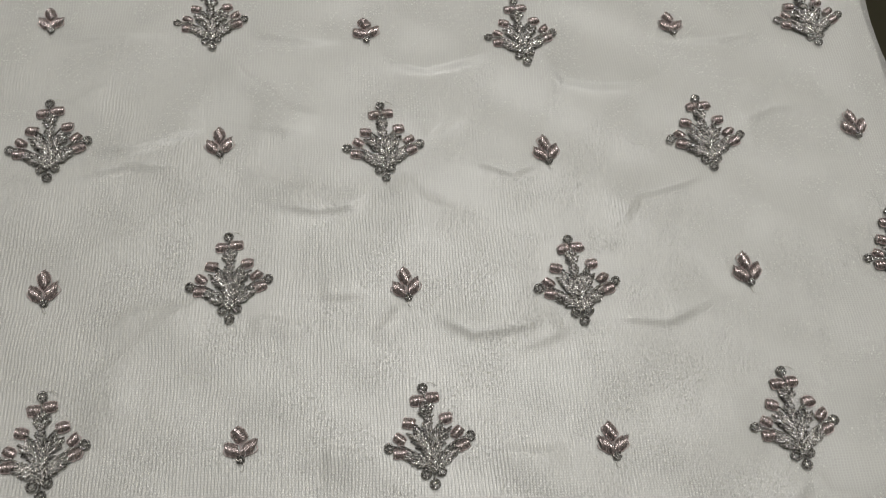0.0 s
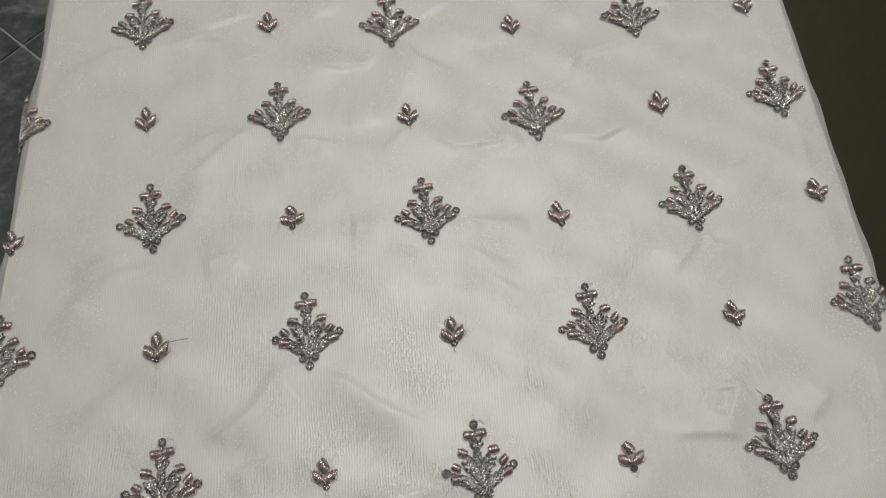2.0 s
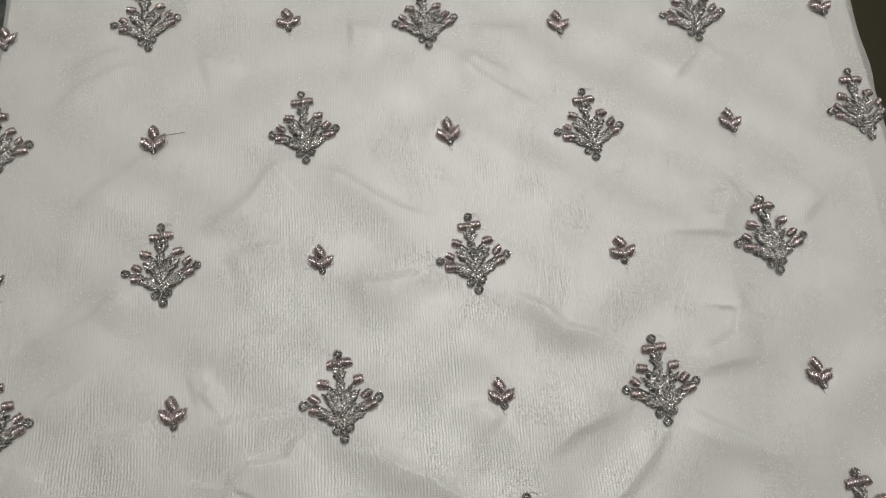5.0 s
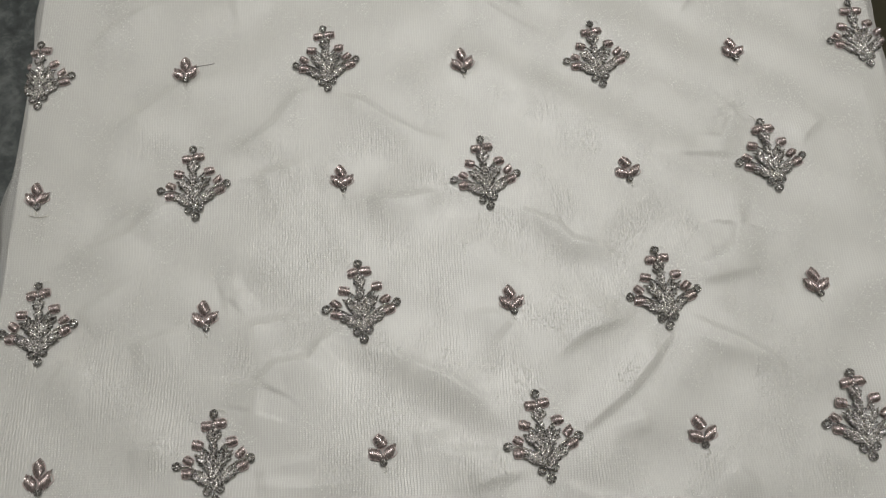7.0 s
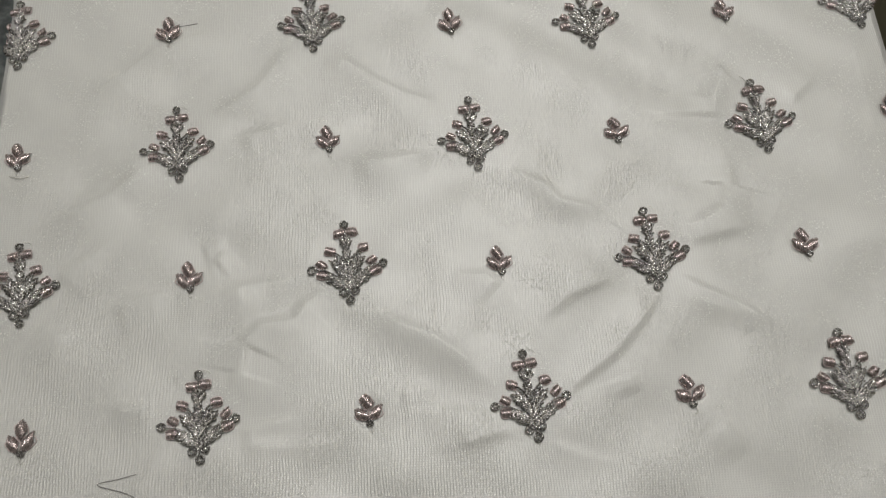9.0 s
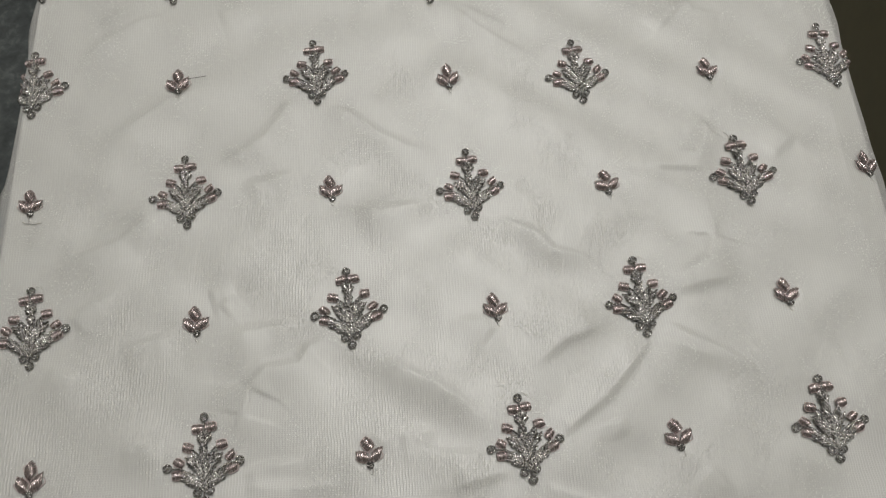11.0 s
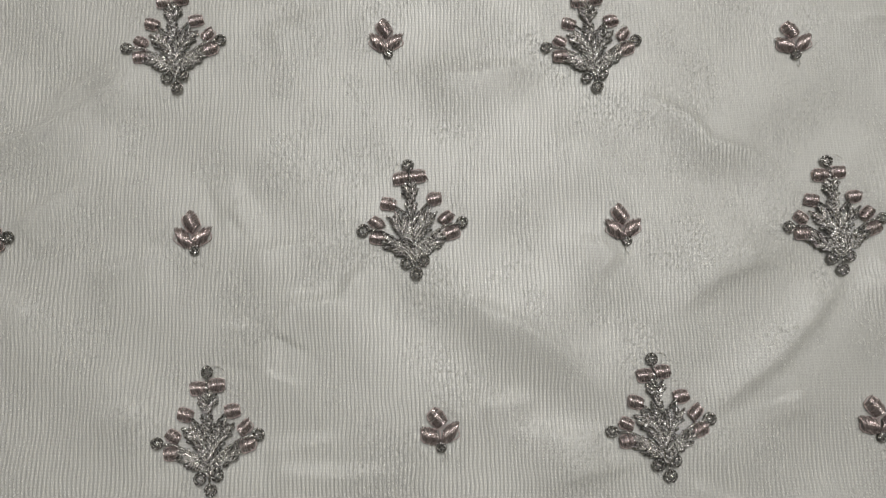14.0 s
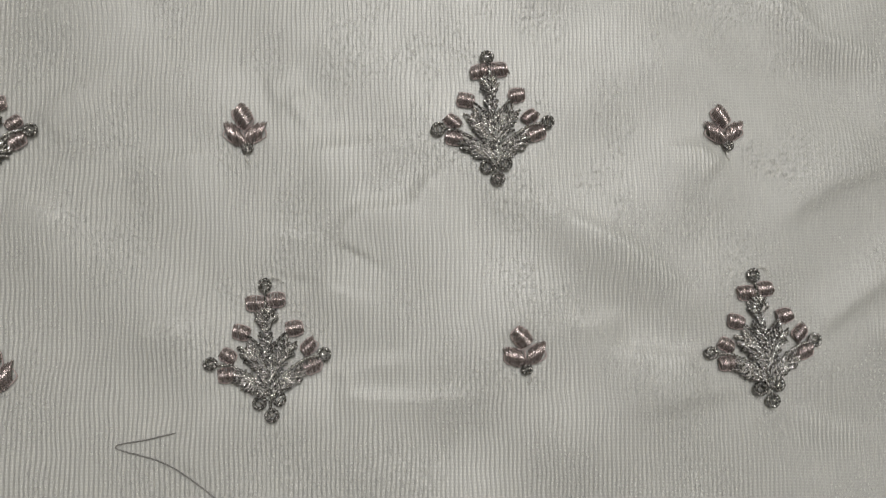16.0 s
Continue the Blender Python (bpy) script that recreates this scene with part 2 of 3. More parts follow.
crease(1.38, 1.91, (-54.7, -44.1), (-60.5, -47.7), (-64.2, -53.3), (-75.4, -54.6), (-80.9, -60.0), (-82.5, -69.2), (-85.0, -76.3))
crease(1.38, 2.01, (-37.8, -52.7), (-28.5, -57.0), (-19.3, -61.2), (-8.6, -69.3), (-1.8, -77.9))
crease(1.18, 2.16, (-88.9, -42.4), (-73.8, -40.2), (-60.4, -39.8))
crease(0.82, 1.73, (-91.2, -32.4), (-85.6, -27.6))
crease(0.90, 1.95, (-31.3, -79.1), (-18.4, -77.9))
crease(1.02, 1.99, (-22.5, -84.9), (-8.0, -86.5), (-2.4, -85.0))
crease(1.08, -1.58, (57.8, -48.6), (49.4, -58.9), (40.5, -68.0), (26.0, -78.4), (21.9, -81.8))
crease(1.38, 1.53, (64.4, -43.9), (72.3, -49.3), (83.1, -54.8), (91.6, -61.0), (93.5, -70.7))
crease(0.94, -1.97, (42.0, -42.8), (27.6, -48.1), (15.1, -57.2))
crease(0.76, 1.74, (43.1, -76.5), (44.9, -83.0))
crease(0.90, -1.59, (67.3, 19.1), (84.2, 18.4), (94.6, 16.7))
crease(1.33, 2.10, (88.7, -3.7), (88.3, -11.4), (85.7, -20.0), (74.5, -25.8), (67.1, -27.6))
crease(0.84, -1.75, (71.6, -30.9), (84.1, -28.4), (94.5, -26.8))
crease(0.90, 1.84, (70.2, -93.3), (74.7, -98.8), (77.3, -104.1))
crease(0.83, -1.85, (-14.1, -95.8), (-3.0, -92.9), (8.0, -90.9))
crease(1.02, 1.56, (-81.9, -88.8), (-73.0, -86.6), (-62.3, -85.4))
crease(0.73, -1.82, (127.9, 30.9), (119.8, 24.0), (116.6, 19.3))
crease(1.06, 2.04, (-165.6, 169.0), (-156.0, 181.6), (-141.1, 193.0), (-127.3, 197.1))
crease(1.00, -1.46, (-117.8, 196.7), (-103.7, 200.9), (-84.4, 198.7))
crease(1.18, 1.96, (-67.4, 198.1), (-55.2, 189.9), (-40.7, 187.8))
crease(1.17, 2.13, (-18.4, 194.8), (-11.5, 185.2), (2.7, 178.6))
crease(0.90, -1.53, (4.5, 200.4), (19.1, 195.1), (29.7, 199.5))
crease(1.06, -1.77, (51.9, 176.8), (58.3, 185.8), (74.2, 190.0), (85.3, 194.4))
crease(0.98, 2.00, (-107.1, 143.1), (-96.3, 149.4), (-82.8, 150.2), (-76.0, 154.1))
crease(0.73, -1.84, (-43.8, 154.1), (-27.4, 154.8))
crease(1.02, -1.83, (-9.1, 147.0), (2.1, 141.0), (18.7, 143.1), (23.8, 147.0))
crease(1.02, -1.53, (45.0, 144.7), (61.4, 142.6), (79.7, 150.4))
crease(1.06, 2.07, (0.5, 94.6), (10.8, 88.1), (19.0, 84.1))
crease(0.83, -1.81, (80.1, 80.8), (88.8, 90.1), (94.9, 97.2))
crease(0.99, 2.05, (94.7, 96.0), (97.8, 89.6), (108.8, 87.8))
crease(0.83, 2.09, (-144.2, 88.2), (-132.9, 95.6), (-122.9, 98.6))
crease(0.90, 2.03, (-42.5, 106.6), (-29.4, 105.9))
crease(0.70, 2.41, (-97.5, 91.4), (-83.1, 96.5))
crease(1.14, 1.60, (92.2, 37.5), (94.3, 33.2), (88.8, 23.3), (78.7, 24.0))
crease(1.38, 1.80, (-76.4, 243.8), (-70.2, 234.2), (-62.4, 228.3), (-54.6, 219.1), (-39.6, 216.6))
crease(0.70, 2.13, (-152.2, 249.2), (-143.3, 251.5), (-138.1, 253.9))
crease(1.05, -1.49, (-133.8, 250.2), (-115.1, 251.3), (-96.2, 252.4))
crease(1.02, -1.82, (-69.2, 253.5), (-49.5, 249.6), (-33.8, 249.5))
crease(1.08, -1.58, (-20.1, 239.6), (-8.4, 237.1), (7.6, 240.6), (18.0, 245.4))
crease(1.08, -1.91, (33.9, 241.6), (40.8, 231.8), (52.5, 229.2), (66.9, 230.3), (78.1, 236.2))
crease(1.02, -1.56, (80.3, 248.7), (97.2, 248.6), (116.9, 251.1))
crease(0.70, 2.16, (-124.5, 222.4), (-118.1, 229.0), (-112.7, 230.1))
crease(1.00, -1.64, (-113.5, 206.0), (-101.2, 206.8), (-87.4, 213.0), (-81.1, 214.0))
crease(0.83, -1.76, (-67.4, 214.9), (-56.3, 213.6), (-45.2, 212.3))
crease(0.94, -1.52, (-57.3, 185.2), (-44.9, 182.9), (-34.2, 184.6), (-28.8, 189.6))
crease(0.77, -1.52, (-10.7, 208.4), (-3.8, 213.8), (4.1, 218.2))
crease(1.00, -1.93, (98.1, 213.3), (111.6, 218.9), (130.4, 219.9))
crease(1.02, 1.65, (-64.4, 146.8), (-54.4, 144.7), (-44.5, 142.6))
crease(0.78, 2.48, (-108.6, 114.1), (-103.7, 123.2), (-93.3, 126.8))
crease(1.06, 1.93, (4.7, 105.9), (17.3, 103.8), (27.1, 104.9))
crease(0.77, -1.97, (29.9, 141.7), (22.7, 138.4), (12.1, 135.3))
crease(0.82, 2.04, (-95.6, -27.4), (-87.2, -24.8))
crease(0.72, 1.84, (-114.0, -106.3), (-109.6, -99.6), (-104.1, -91.8))
crease(0.90, 1.62, (-121.4, -80.0), (-107.8, -79.1))
crease(0.90, 1.74, (-147.1, -50.7), (-135.6, -56.6))
crease(1.23, 2.16, (-81.1, -92.8), (-63.5, -94.3), (-49.3, -93.5))
crease(0.69, 1.56, (60.8, -47.7), (71.4, -54.1), (84.2, -58.6))
crease(0.69, 1.93, (15.9, -97.5), (24.5, -101.3), (37.0, -105.1))
crease(0.69, 1.93, (-78.8, 153.7), (-91.3, 144.0), (-103.1, 132.1), (-109.0, 127.6))
crease(0.69, 1.49, (-17.5, 151.1), (-24.0, 143.6), (-28.6, 139.9))
crease(0.69, 1.41, (-3.3, 94.8), (6.1, 84.4), (17.5, 76.3), (27.0, 70.5))


rng = np.random.default_rng(4)
WAVES = [(rng.uniform(40, 160) * rng.choice((-1, 1)), rng.uniform(60, 240), rng.uniform(0, 6.3)) for _ in range(14)]


def stitches():
    """Every place of the staggered pattern: row, column, and where its middle lies on the cloth."""
    for r in range(-2, 10):
        for c in range(-1, 8):
            dx, dy, turn = SHIFTS.get((r, c), (0.0, 1.2 if (r + c) % 2 == 0 else -0.5, 4.2))
            yield r, c, 0.0525 * (c - 3) + 0.0058 * (r - 5) + dx / 1000, -0.0485 * (r - 5) + 0.0125 + dy / 1000, turn


SHIFTS = {}


def stitch_row(row, shifts):
    """Small drifts of one row from the even pattern: column, millimetres right and up, degrees of lean."""
    for c, dx, dy, turn in shifts:
        SHIFTS[row, c] = (dx, dy, turn)


stitch_row(0, [(1, -2.0, 2.4, 4.0), (2, -0.5, 4.0, 4.0), (6, 5.5, 4.0, 4.0), (3, 0.7, -1.8, 4.0), (4, 3.1, -2.8, 4.2), (5, 6.0, 0.1, 4.0)])
stitch_row(1, [(1, -1.4, 2.8, 5.2), (2, -0.3, 0.8, 4.0), (3, 0.0, 0.7, 4.1), (4, 1.2, -3.8, 4.0), (5, 3.8, 2.0, 2.6), (6, 4.3, 3.7, 4.0)])
stitch_row(2, [(1, -1.3, -0.0, 4.0), (2, -0.4, 2.2, 4.0), (3, -0.1, -1.8, 4.0), (4, -0.3, -1.7, 4.2), (5, 1.8, -0.2, 4.0), (6, 1.3, 4.6, 1.7)])
stitch_row(3, [(0, 0.6, -4.8, 4.0), (1, -1.2, 2.9, 6.9), (2, -0.6, 0.8, 4.0), (3, -1.1, 1.2, 3.8), (4, -1.7, -2.7, 4.0), (5, -0.4, 1.6, 3.1), (6, -0.4, 2.3, 4.0)])
stitch_row(4, [(0, -3.0, -0.2, 4.1), (1, -0.6, -1.2, 4.0), (2, -0.4, 2.7, 2.8), (3, -0.7, -1.0, 4.0), (4, -1.2, 0.5, 5.6), (5, 0.0, 0.3, 4.0), (6, -1.2, 5.5, 4.9)])
stitch_row(5, [(0, -3.5, -2.3, 4.0), (1, -0.9, 0.5, 5.5), (2, -0.6, 0.1, 4.0), (3, -1.1, 0.2, 3.3), (4, -1.4, -0.6, 4.0), (5, -0.6, 2.6, 4.8), (6, -2.7, 3.6, 4.0)])
stitch_row(6, [(0, -3.1, -0.6, 6.7), (1, -0.4, -0.8, 4.0), (2, -0.3, 2.1, 4.1), (3, -1.4, 0.1, 4.0), (4, -1.2, 2.0, 3.8), (5, 0.1, 1.2, 4.0)])
stitch_row(7, [(0, -2.6, -2.5, 4.0), (1, -0.9, 1.4, 4.7), (2, -0.3, 0.7, 4.0), (3, -1.0, 2.5, 5.3), (4, -1.5, 1.2, 4.0), (5, -1.0, 4.0, 3.7)])


def lift(x, y, loose_folds=1.0):
    """Height of the net over the board at places given as arrays, in metres; loose_folds scales the folds of the net alone."""
    h = np.zeros_like(x)
    for a, b, ph in WAVES:
        h = h + np.sin(a * x + b * y + ph)
    h = 0.0014 + 0.00009 * h + 0.0016 * np.clip((x - 0.05) / 0.1, 0, 1) ** 1.5
    for height, width, points in CREASES:
        xs, ys = [p[0] / 1000 for p in points], [p[1] / 1000 for p in points]
        inside = (x > min(xs) - 0.03) & (x < max(xs) + 0.03) & (y > min(ys) - 0.03) & (y < max(ys) + 0.03)
        if not inside.any():
            continue
        gx, gy = x[inside], y[inside]
        best, side, along = np.full_like(gx, 1e9), np.ones_like(gx), np.zeros_like(gx)
        n = len(points) - 1
        for i in range(n):
            dx, dy = xs[i + 1] - xs[i], ys[i + 1] - ys[i]
            f = np.clip(((gx - xs[i]) * dx + (gy - ys[i]) * dy) / (dx * dx + dy * dy), 0, 1)
            ox, oy = gx - xs[i] - f * dx, gy - ys[i] - f * dy
            d = np.hypot(ox, oy)
            nearer = d < best
            facing = math.copysign(1.0, (dx * 1.0 - dy * 0.3) * width)
            across = (dx * oy - dy * ox) * facing / math.hypot(dx, dy)
            side = np.where(nearer, across, side)
            along = np.where(nearer, (i + f) / n, along)
            best = np.minimum(best, d)
        steep = abs(width) / 1000
        blend = 0.5 + 0.5 * np.tanh(side / (0.5 * steep))
        reach = steep * (3.9 - 2.7 * blend)
        fade = np.clip(np.minimum(along * 4 + 0.25, (1 - along) * 2.5 + 0.05), 0, 1)
        h[inside] += height / 1000 * (loose_folds if width > 0 else 1.0) * fade * np.exp(-(best / reach) ** 1.7)
    calm = np.ones_like(x)
    for r, c, sx, sy, turn in stitches():
        reach = 0.011 if (r + c) % 2 == 0 else 0.004
        calm = np.minimum(calm, np.clip((np.hypot(x - sx, y - sy) - reach * 0.5) / reach, 0.0, 1))
    return np.maximum(0.0006, 0.0012 + (h - 0.0012) * (0.35 + 0.65 * calm))


def on_net(s, y, loose_folds=1.0):
    """Places on the net for cloth measures s, y (arrays): flat on the board, then over its edges and down."""
    over_r, over_l = np.maximum(s - RIGHT, 0), np.maximum(LEFT - s, 0)
    over = over_r + over_l
    base = lift(np.clip(s, LEFT, RIGHT), y, loose_folds)
    rim = np.minimum(np.clip(s, LEFT, RIGHT) - LEFT, RIGHT - np.clip(s, LEFT, RIGHT))
    base = 0.0006 + (base - 0.0006) * np.clip(0.35 + rim / 0.02, 0, 1)
    puff_r = np.maximum(0.0004, 0.0008 + 0.0024 * np.sin(70 * y + 1.0) * np.sin(23 * y + 0.4) + 0.0010 * np.sin(170 * y))
    puff_l = np.maximum(0.0005, 0.0014 + 0.0030 * np.sin(55 * y + 2.2) * np.sin(31 * y) + 0.0010 * np.sin(150 * y + 1))
    flare = np.clip((0.045 - y) / 0.03, 0, 1) * 0.5
    puff = np.where(over_r > 0, puff_r, puff_l)
    slope = np.where(over_l > 0, flare, 0.0)
    bend = 1 - np.exp(-over / 0.006)
    out = puff * 1.25 * bend + slope * over * 0.75
    down = over * (1 - 0.25 * slope) - 0.0055 * bend
    down = np.maximum(down, 0) * np.clip(over / 0.004, 0, 1)
    x = np.clip(s, LEFT, RIGHT) + np.where(over_r > 0, out, -out)
    return x, y, H + base - down


def sheet(name, mat, s, y, place_on):
    """A cloth over the measures s, y, with them as its texture measure."""
    S, Y = np.meshgrid(s, y)
    px, py, pz = place_on(S, Y)
    verts = np.stack([px.ravel(), py.ravel(), pz.ravel()], 1)
    w, n = len(s), len(y)
    idx = np.arange(w * n).reshape(n, w)
    faces = np.stack([idx[:-1, :-1].ravel(), idx[:-1, 1:].ravel(), idx[1:, 1:].ravel(), idx[1:, :-1].ravel()], 1)
    me = bpy.data.meshes.new(name)
    me.from_pydata(verts.tolist(), [], faces.tolist())
    layer = me.uv_layers.new(name="UVMap")
    flat = np.stack([S.ravel(), Y.ravel()], 1)[faces.ravel()]
    layer.data.foreach_set("uv", flat.astype(np.float32).ravel())
    me.polygons.foreach_set("use_smooth", [True] * len(faces))
    me.materials.append(mat)
    return new(name, me)


def on_added_lining(s, y):
    """The added lining lies just under the net and shares its firm folds, not the loose ones."""
    x, y, z = on_net(s, y, 0.15)
    return x, y, H + 0.0001 + 0.85 * (z - H - 0.0005)


net = sheet("net_cloth", NET, np.concatenate([np.linspace(LEFT - 0.11, LEFT - 0.012, 40), np.linspace(LEFT - 0.011, RIGHT + 0.011, 500), np.linspace(RIGHT + 0.012, RIGHT + 0.10, 36)]), np.linspace(-0.24, 0.45, 980), on_net)
tagged(net, "creased sheer off-white net cloth draped over the white board", "fabric")
# added opaque sheet, so that folds shade fully through the sheer net
lining = sheet("lining_cloth", ADDED_LINING, np.linspace(LEFT + 0.0015, RIGHT - 0.0015, 380), np.linspace(-0.24, 0.45, 760), on_added_lining)
tagged(lining, "white glazed sheet added under the sheer net to deepen its crease shading", "fabric")

# ---- embroidery ----
MM = 0.001


def rope(bm, path, radius, twist=1.4, strands=2, lift_mm=0.4):
    """Twisted strands along a path in millimetres."""
    pts = [Vector((p[0], p[1], lift_mm if len(p) < 3 else p[2])) for p in path]
    dense = []
    for a, b in zip(pts, pts[1:]):
        n = max(2, int((b - a).length / 0.32))
        dense += [a.lerp(b, i / n) for i in range(n)]
    dense.append(pts[-1])
    for k in range(strands):
        line, run = [], 0.0
        for i, p in enumerate(dense):
            if i:
                run += (p - dense[i - 1]).length
            way = (dense[min(i + 1, len(dense) - 1)] - dense[max(i - 1, 0)]).normalized()
            side = way.cross(Vector((0, 0, 1))).normalized()
            up = side.cross(way)
            a = 2 * math.pi * (run / twist + k / strands)
            line.append((p + radius * 0.7 * (math.cos(a) * side + math.sin(a) * up)) * MM)
        tube(bm, line, radius * 0.75 * MM, 5, 0.8)


def ring_mesh(rnd, r=1.22):
    """A small coiled ring of silver thread with a knot inside."""
    bm = bmesh.new()
    squash = rnd.uniform(0.88, 1.08)
    loop = [(r * math.cos(a), squash * r * math.sin(a), 0.55) for a in (2 * math.pi * i / 14 for i in range(15))]
    rope(bm, loop, 0.36, 1.25)
    for k in range(2):
        a = rnd.uniform(0, 3.1)
        d = Vector((math.cos(a), math.sin(a), 0))
        tube(bm, [(d * (f * r * 0.75) + Vector((0, 0, 0.3 + 0.35 * (1 - f * f)))) * MM for f in (-1, -0.4, 0.3, 1)], 0.22 * MM)
    return bm


def petal_mesh(rnd, length=4.1, width=3.3, high=1.25, point=0.20, skew=0.0):
    """A padded satin-stitch petal: strands arched side by side over its long axis."""
    bm = bmesh.new()
    slant = skew + rnd.uniform(-0.45, 0.45)
    n = 21
    for i in range(n):
        f = (i + 0.5) / n * 2 - 1
        x = f * length / 2 + rnd.uniform(-0.05, 0.05)
        half = width / 2 * (1 - point * abs(f) ** 2.2) + rnd.uniform(-0.26, 0.18)
        top = high * (1 - 0.35 * f * f) + rnd.uniform(-0.10, 0.08)
        lean = slant + rnd.uniform(-0.28, 0.28)
        tube(bm, [Vector((x + lean * g, half * g, 0.12 + top * (1 - abs(g) ** 2.6) + 0.0)) * MM for g in (-1, -0.86, -0.5, 0, 0.5, 0.86, 1)], 0.15 * MM, 5, 0.6)
    return bm


def edging_mesh(rnd, length=4.1, width=3.3):
    """Pink underlay thread that peeps out round a petal."""
    bm = bmesh.new()
    a, b = length / 2 + 0.12, width / 2 + 0.12
    loop = []
    for i in range(17):
        t = 2 * math.pi * i / 16
        sx, sy = math.cos(t), math.sin(t)
        loop.append((a * math.copysign(abs(sx) ** 0.6, sx) + rnd.uniform(-0.12, 0.12), b * math.copysign(abs(sy) ** 0.6, sy) + rnd.uniform(-0.12, 0.12), 0.2))
    rope(bm, loop, 0.13, 0.9)
    return bm


def leaf_mesh(rnd, base, tip, width, rows):
    """A feather of slanting silver stitches either side of a midrib."""
    bm = bmesh.new()
    p, q = Vector((*base, 0)), Vector((*tip, 0))
    way = (q - p).normalized()
    side = Vector((-way.y, way.x, 0))
    long = (q - p).length
    for sgn in (-1, 1):
        # padding under the stitches
        tube(bm, [(p + way * long * f + side * sgn * width * 0.17 * math.sin(math.pi * (0.2 + 0.75 * f)) + Vector((0, 0, 0.1))) * MM for f in (0.02, 0.3, 0.6, 0.85, 1.02)], width * 0.12 * MM, 6, 0.4)
    count = int(rows * 1.4)
    for i in range(count):
        f = i / (count - 1)
        for sgn in (-1, 1):
            root = p + way * long * (0.80 * f) + side * rnd.uniform(-0.12, 0.12)
            reach = width / 2 * (0.55 + 0.45 * math.sin(math.pi * min(1, 0.25 + 0.7 * f)))
            end = root + side * sgn * reach * rnd.uniform(0.6, 1.15) + way * (long * 0.27 + rnd.uniform(0.2, 1.3))
            mid = (root + end) / 2
            z = 0.75 + rnd.uniform(0, 0.5)
            rope(bm, [(root.x, root.y, 0.55), (mid.x, mid.y, z), (end.x, end.y, 0.25)], 0.29, 1.2)
    return bm


def place(bm, x, y, turn=0.0):
    bm.transform(pose(x * MM, y * MM, 0, 0, 0, turn))
    return bm


def big_stitch(seed):
    """The large sprig: rings, satin petals, feathered leaves and twisted stems."""
    rnd = random.Random(seed)
    j = lambda a: rnd.uniform(-a, a)
    thing = new("embroidered_sprig")
    for x, y in ((0, 14.0), (-12.2, -2.4), (12.2, -2.0), (-2.0, -11.4), (2.0, -10.9), (0.1, -14.1)):
        part("ring", place(ring_mesh(rnd), x + j(0.25), y + j(0.25), j(90)), SILVER, thing)
    for x, y, turn, size in ((-2.4, 10.5, 3, 1.0), (2.3, 10.6, -4, 1.0), (-5.5, 4.0, -12, 0.92), (5.7, 4.4, 10, 0.92),
                             (-8.6, -0.6, -38, 0.88), (-9.1, -4.7, -8, 0.95), (8.6, -0.1, 36, 0.88), (9.5, -4.3, 14, 0.95)):
        long, wide = 3.9 * size, (3.1 if size > 0.9 else 2.8)
        x, y, turn = x + j(0.3), y + j(0.3), turn + j(7)
        petal = part("petal", place(petal_mesh(rnd, long, wide), x, y, turn), SATIN, thing, "mauve satin-stitch petal")
        part("edging", place(edging_mesh(rnd, long, wide), x, y, turn), PINK, petal, "pink underlay thread")
    for base, tip, width, rows in (((0, 3.8), (0, 8.8), 4.4, 6), ((-0.4, -5.2), (-4.6, 0.8), 4.4, 9), ((0.4, -5.2), (4.8, 1.2), 4.4, 9),
                                   ((-0.6, -9.6), (-7.2, -5.0), 4.0, 9), ((0.6, -9.4), (7.4, -4.6), 4.0, 9), ((0, -11.2), (0, -2.0), 5.4, 11),
                                   ((0, -2.6), (0, 3.6), 3.4, 6)):
        part("leaf", leaf_mesh(rnd, base, tip, width, rows), SILVER, thing, "feathered silver-thread leaf")
    for path in ([(0, -12.6), (0.1, -6), (-0.1, 0), (0, 6), (0, 12.6)], [(-0.2, -1.0), (-2.2, 1.6), (-4.0, 3.2)], [(0.2, -1.0), (2.4, 1.9), (4.2, 3.6)],
                 [(-1.0, -7.6), (-4.6, -5.0), (-8.0, -2.8), (-11.0, -2.5)], [(1.0, -7.4), (4.8, -4.4), (8.2, -2.4), (11.0, -2.1)]):
        bm = bmesh.new()
        rope(bm, [(x + j(0.15), y, 0.85) for x, y in path], 0.30)
        part("stem", bm, SILVER, thing, "twisted silver-thread stem")
    if seed % 2:
        bm = bmesh.new()
        tube(bm, [Vector(p) * MM for p in ((0.4, 14.6, 0.5), (1.6, 15.6, 0.35), (3.0, 15.3, 0.25), (4.2, 14.2, 0.2))], 0.10 * MM)
        part("thread_tail", bm, PALE_THREAD, thing, "pale loose thread tail")
    return tagged(thing, "silver and mauve thread sprig embroidered on the net", "embroidery", "large sprigs on the net")


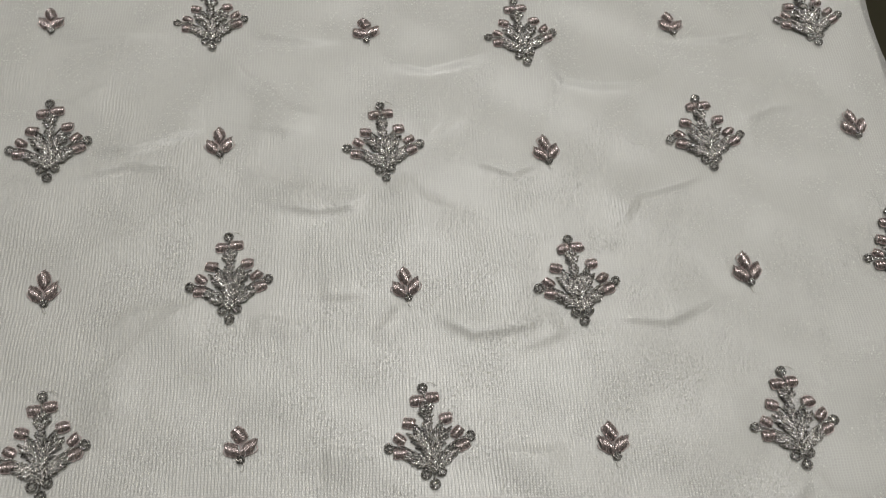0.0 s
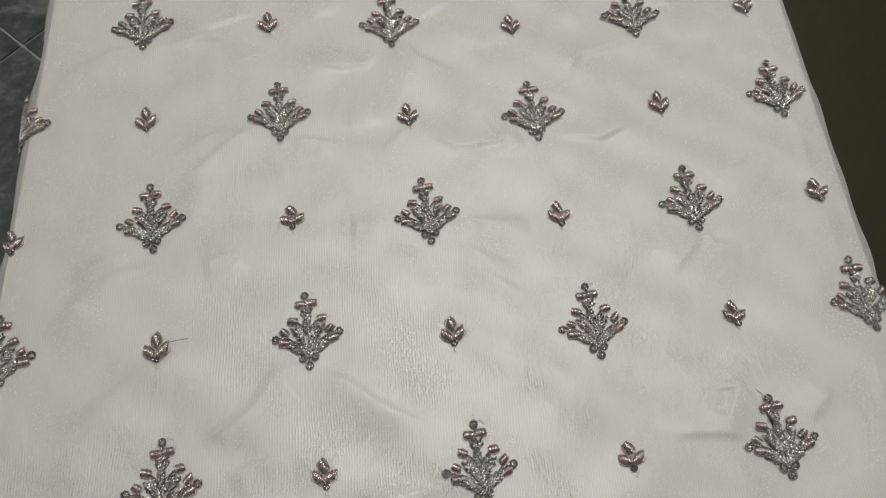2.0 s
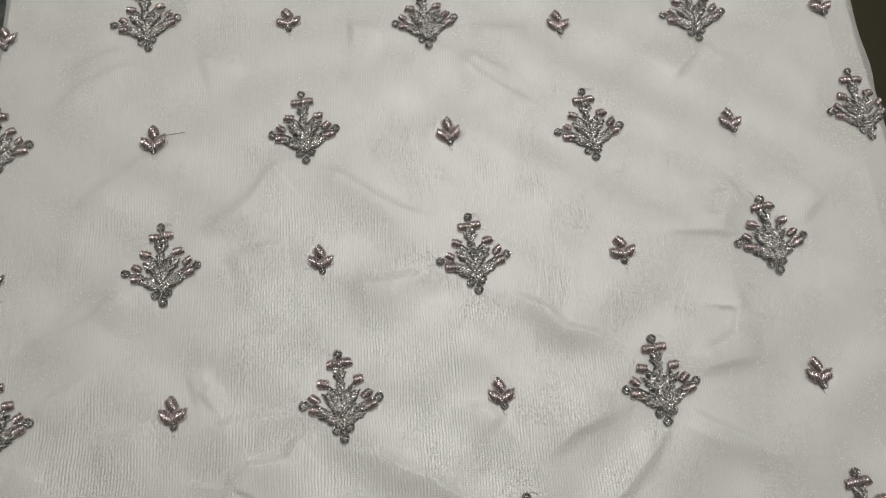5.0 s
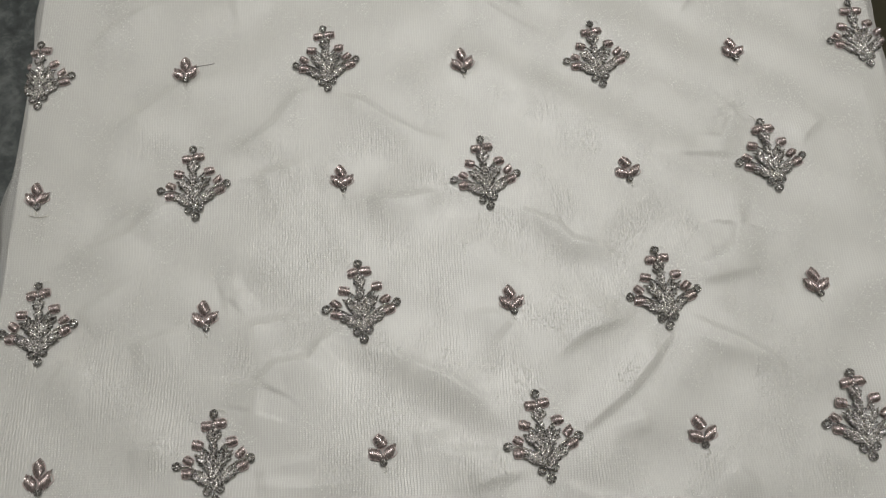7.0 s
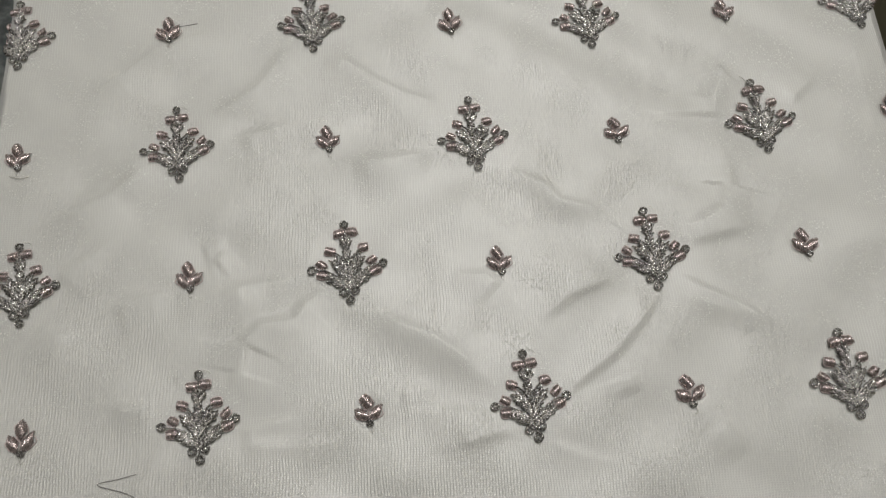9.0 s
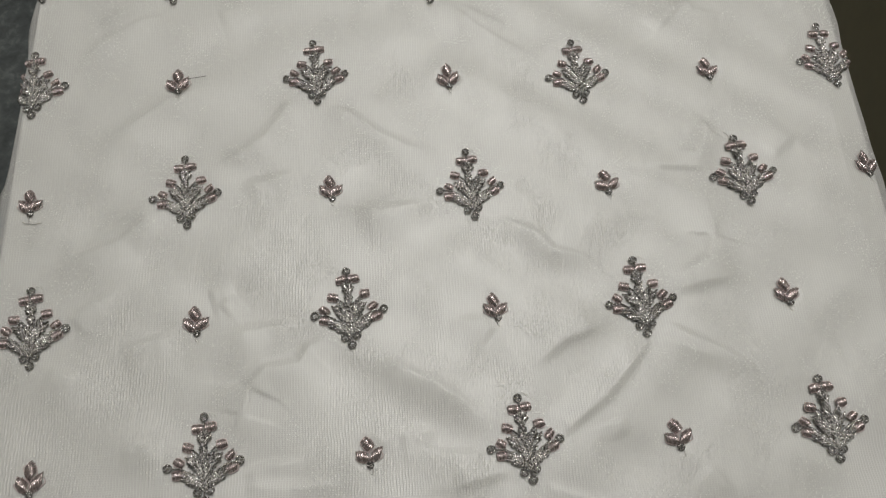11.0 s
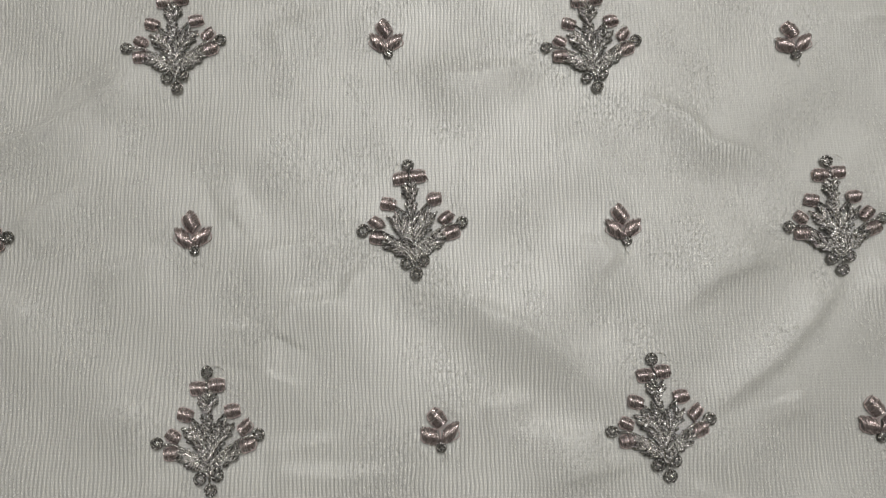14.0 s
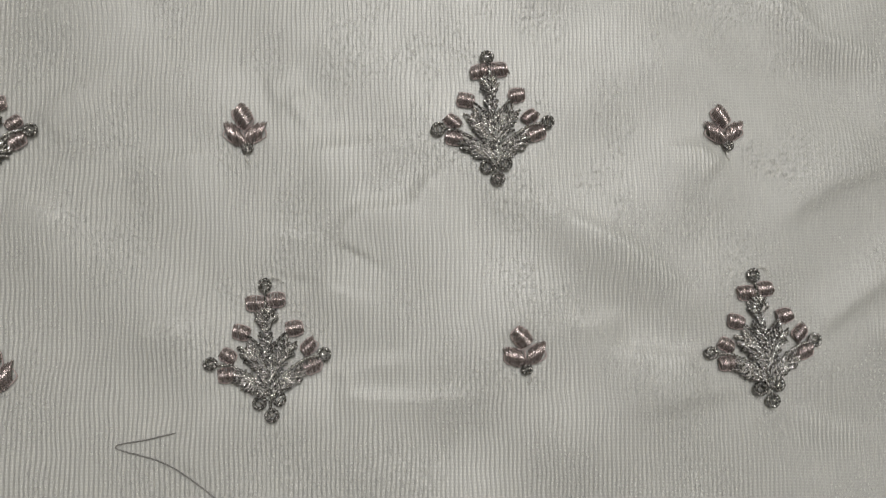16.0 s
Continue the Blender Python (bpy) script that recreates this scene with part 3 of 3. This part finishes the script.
def small_stitch(seed):
    """The small bud: three satin petals over a knot."""
    rnd = random.Random(seed)
    j = lambda a: rnd.uniform(-a, a)
    thing = new("embroidered_bud")
    for x, y, turn, skew in ((-0.3, 3.0, -60, -0.5), (-2.1, -0.9, -28, -1.1), (2.1, -0.6, 30, 1.1)):
        x, y, turn = x + j(0.2), y + j(0.2), turn + j(10)
        petal = part("petal", place(petal_mesh(rnd, 4.3, 3.8, 1.4, 0.30, skew), x, y, turn), SATIN, thing, "mauve satin-stitch petal")
        part("edging", place(edging_mesh(rnd, 4.4, 3.4), x, y, turn), PINK, petal, "pink underlay thread")
    part("knot", place(ring_mesh(rnd, 0.85), 0.3 + j(0.3), -3.8), SILVER, thing, "silver-thread knot")
    if seed % 3 != 1:
        bm, side = bmesh.new(), rnd.choice((-1, 1))
        tube(bm, [Vector((0.4 + side * a, -4.4 - b, 0.25)) * MM for a, b in ((0, 0), (0.5, 0.9), (0.5, 1.9), (-0.1, 2.6), (-0.6, 2.0))], 0.10 * MM)
        part("thread_tail", bm, PALE_THREAD, thing, "pale loose thread tail")
    return tagged(thing, "small mauve satin bud embroidered on the net", "embroidery", "small buds on the net")


def wrap(thing, x, y, turn, scale):
    """Lay a sprig that straddles the board's edge along the bent net."""
    obs = list(thing.children_recursive)
    counts = [len(ob.data.vertices) for ob in obs]
    co = []
    for ob, n in zip(obs, counts):
        flat = np.empty(n * 3)
        ob.data.vertices.foreach_get("co", flat)
        co.append(flat.reshape(-1, 3) * scale)
    co = np.concatenate(co)
    a = math.radians(turn)
    px, py = x + co[:, 0] * math.cos(a) - co[:, 1] * math.sin(a), y + co[:, 0] * math.sin(a) + co[:, 1] * math.cos(a)
    q0, q1, q2 = (np.stack(on_net(px + dx, py + dy), 1) for dx, dy in ((0, 0), (0.0005, 0), (0, 0.0005)))
    n = np.cross(q1 - q0, q2 - q0)
    n /= np.linalg.norm(n, axis=1)[:, None]
    out = q0 + n * (co[:, 2:] + 0.0001)
    at = 0
    for ob, k in zip(obs, counts):
        ob.data.vertices.foreach_set("co", out[at:at + k].ravel())
        ob.data.update()
        at += k


made = {}
pick = random.Random(11)
for r, c, x, y, turn in stitches():
    if r < -1 or r > 8 or not LEFT - 0.025 < x < RIGHT + 0.025:
        continue
    large = (r + c) % 2 == 0
    y += 0.0005 if large else 0.0
    half = 0.0145 if large else 0.005
    scale = pick.uniform(0.955, 0.995) if large else pick.uniform(0.97, 1.04)
    build = big_stitch if large else small_stitch
    if x - half < LEFT or x + half > RIGHT:
        wrap(build(100 + 10 * r + c), x, y, turn, scale)
        continue
    kind = (large, pick.randrange(4 if large else 3))
    near = np.array([-1.0, -0.5, 0, 0.5, 1.0]) * half * 0.9
    gx, gy = np.meshgrid(x + near, y + near)
    g = lift(gx, gy)
    tilt_x, tilt_y = np.polyfit(gx.ravel() - x, g.ravel(), 1)[0], np.polyfit(gy.ravel() - y, g.ravel(), 1)[0]
    z = H + float(np.percentile(g, 80)) + 0.0001
    m = pose(x, y, z, math.degrees(math.atan(tilt_y)), -math.degrees(math.atan(tilt_x)), turn + pick.uniform(-1.5, 1.5)) @ Matrix.Scale(scale, 4)
    if kind not in made:
        made[kind] = build(len(made) + 1)
        made[kind].matrix_basis = m
    else:
        copy_thing(made[kind], m)


# ---- loose threads ----
def loose(label, mat, radius, *points):
    pts = [(x / 1000, y / 1000) for x, y in points]
    fine = []
    for i in range(len(pts) - 1):
        a, b = pts[max(i - 1, 0)], pts[i]
        c, d = pts[i + 1], pts[min(i + 2, len(pts) - 1)]
        for f in (0, 0.2, 0.4, 0.6, 0.8):
            fine.append(tuple(0.5 * (2 * b[k] + (c[k] - a[k]) * f + (2 * a[k] - 5 * b[k] + 4 * c[k] - d[k]) * f * f + (3 * b[k] - a[k] - 3 * c[k] + d[k]) * f ** 3) for k in (0, 1)))
    fine.append(pts[-1])
    xs, ys = np.array([p[0] for p in fine]), np.array([p[1] for p in fine])
    zs = H + lift(xs, ys) + radius
    bm = bmesh.new()
    tube(bm, list(zip(xs, ys, zs)), radius, 6, 0.5)
    return tagged(mesh_object("loose_thread", bm, mat, True), label, "thread")


loose("dark grey loose thread lying bent on the net", DARK_THREAD, 0.00014, (-112.5, -99.0), (-118, -100.2), (-124.3, -101.6), (-115, -104.7), (-108.8, -108.7), (-103, -114), (-99, -121))
loose("short pale thread tail beside a bud", PALE_THREAD, 0.00016, (-163, 3.4), (-159, 2.4), (-156, 2.9))
loose("short grey thread tail beside a bud", DARK_THREAD, 0.00013, (-109.0, 62.3), (-106, 62.8), (-101, 63.6))
loose("fine pale thread end above a sprig", PALE_THREAD, 0.00013, (103.2, 28.3), (102.1, 30.8), (100.2, 32.6))

# ---- floor tiles ----
TILE, TURN_TILES = 0.60, -43.0
tile_bm = box(bmesh.new(), -TILE / 2 + 0.0025, TILE / 2 - 0.0025, -TILE / 2 + 0.0025, TILE / 2 - 0.0025, -0.012, 0.0)
tile_mesh = bpy.data.meshes.new("tile")
tile_bm.to_mesh(tile_mesh)
tile_bm.free()
tile_mesh.materials.append(MARBLE)
for i in range(-8, 9):
    for k in range(-8, 9):
        p = pose(-0.565, 0.81, 0, 0, 0, TURN_TILES) @ Vector(((i + 0.5) * TILE, (k + 0.5) * TILE, 0))
        if X0 + 0.44 < p.x < X1 - 0.44 and Y0 + 0.44 < p.y < Y1 - 0.44:
            t = new("tile", tile_mesh)
            t.parent = floor
            t.matrix_basis = Matrix.Translation(p) @ pose(0, 0, 0, 0, 0, TURN_TILES)
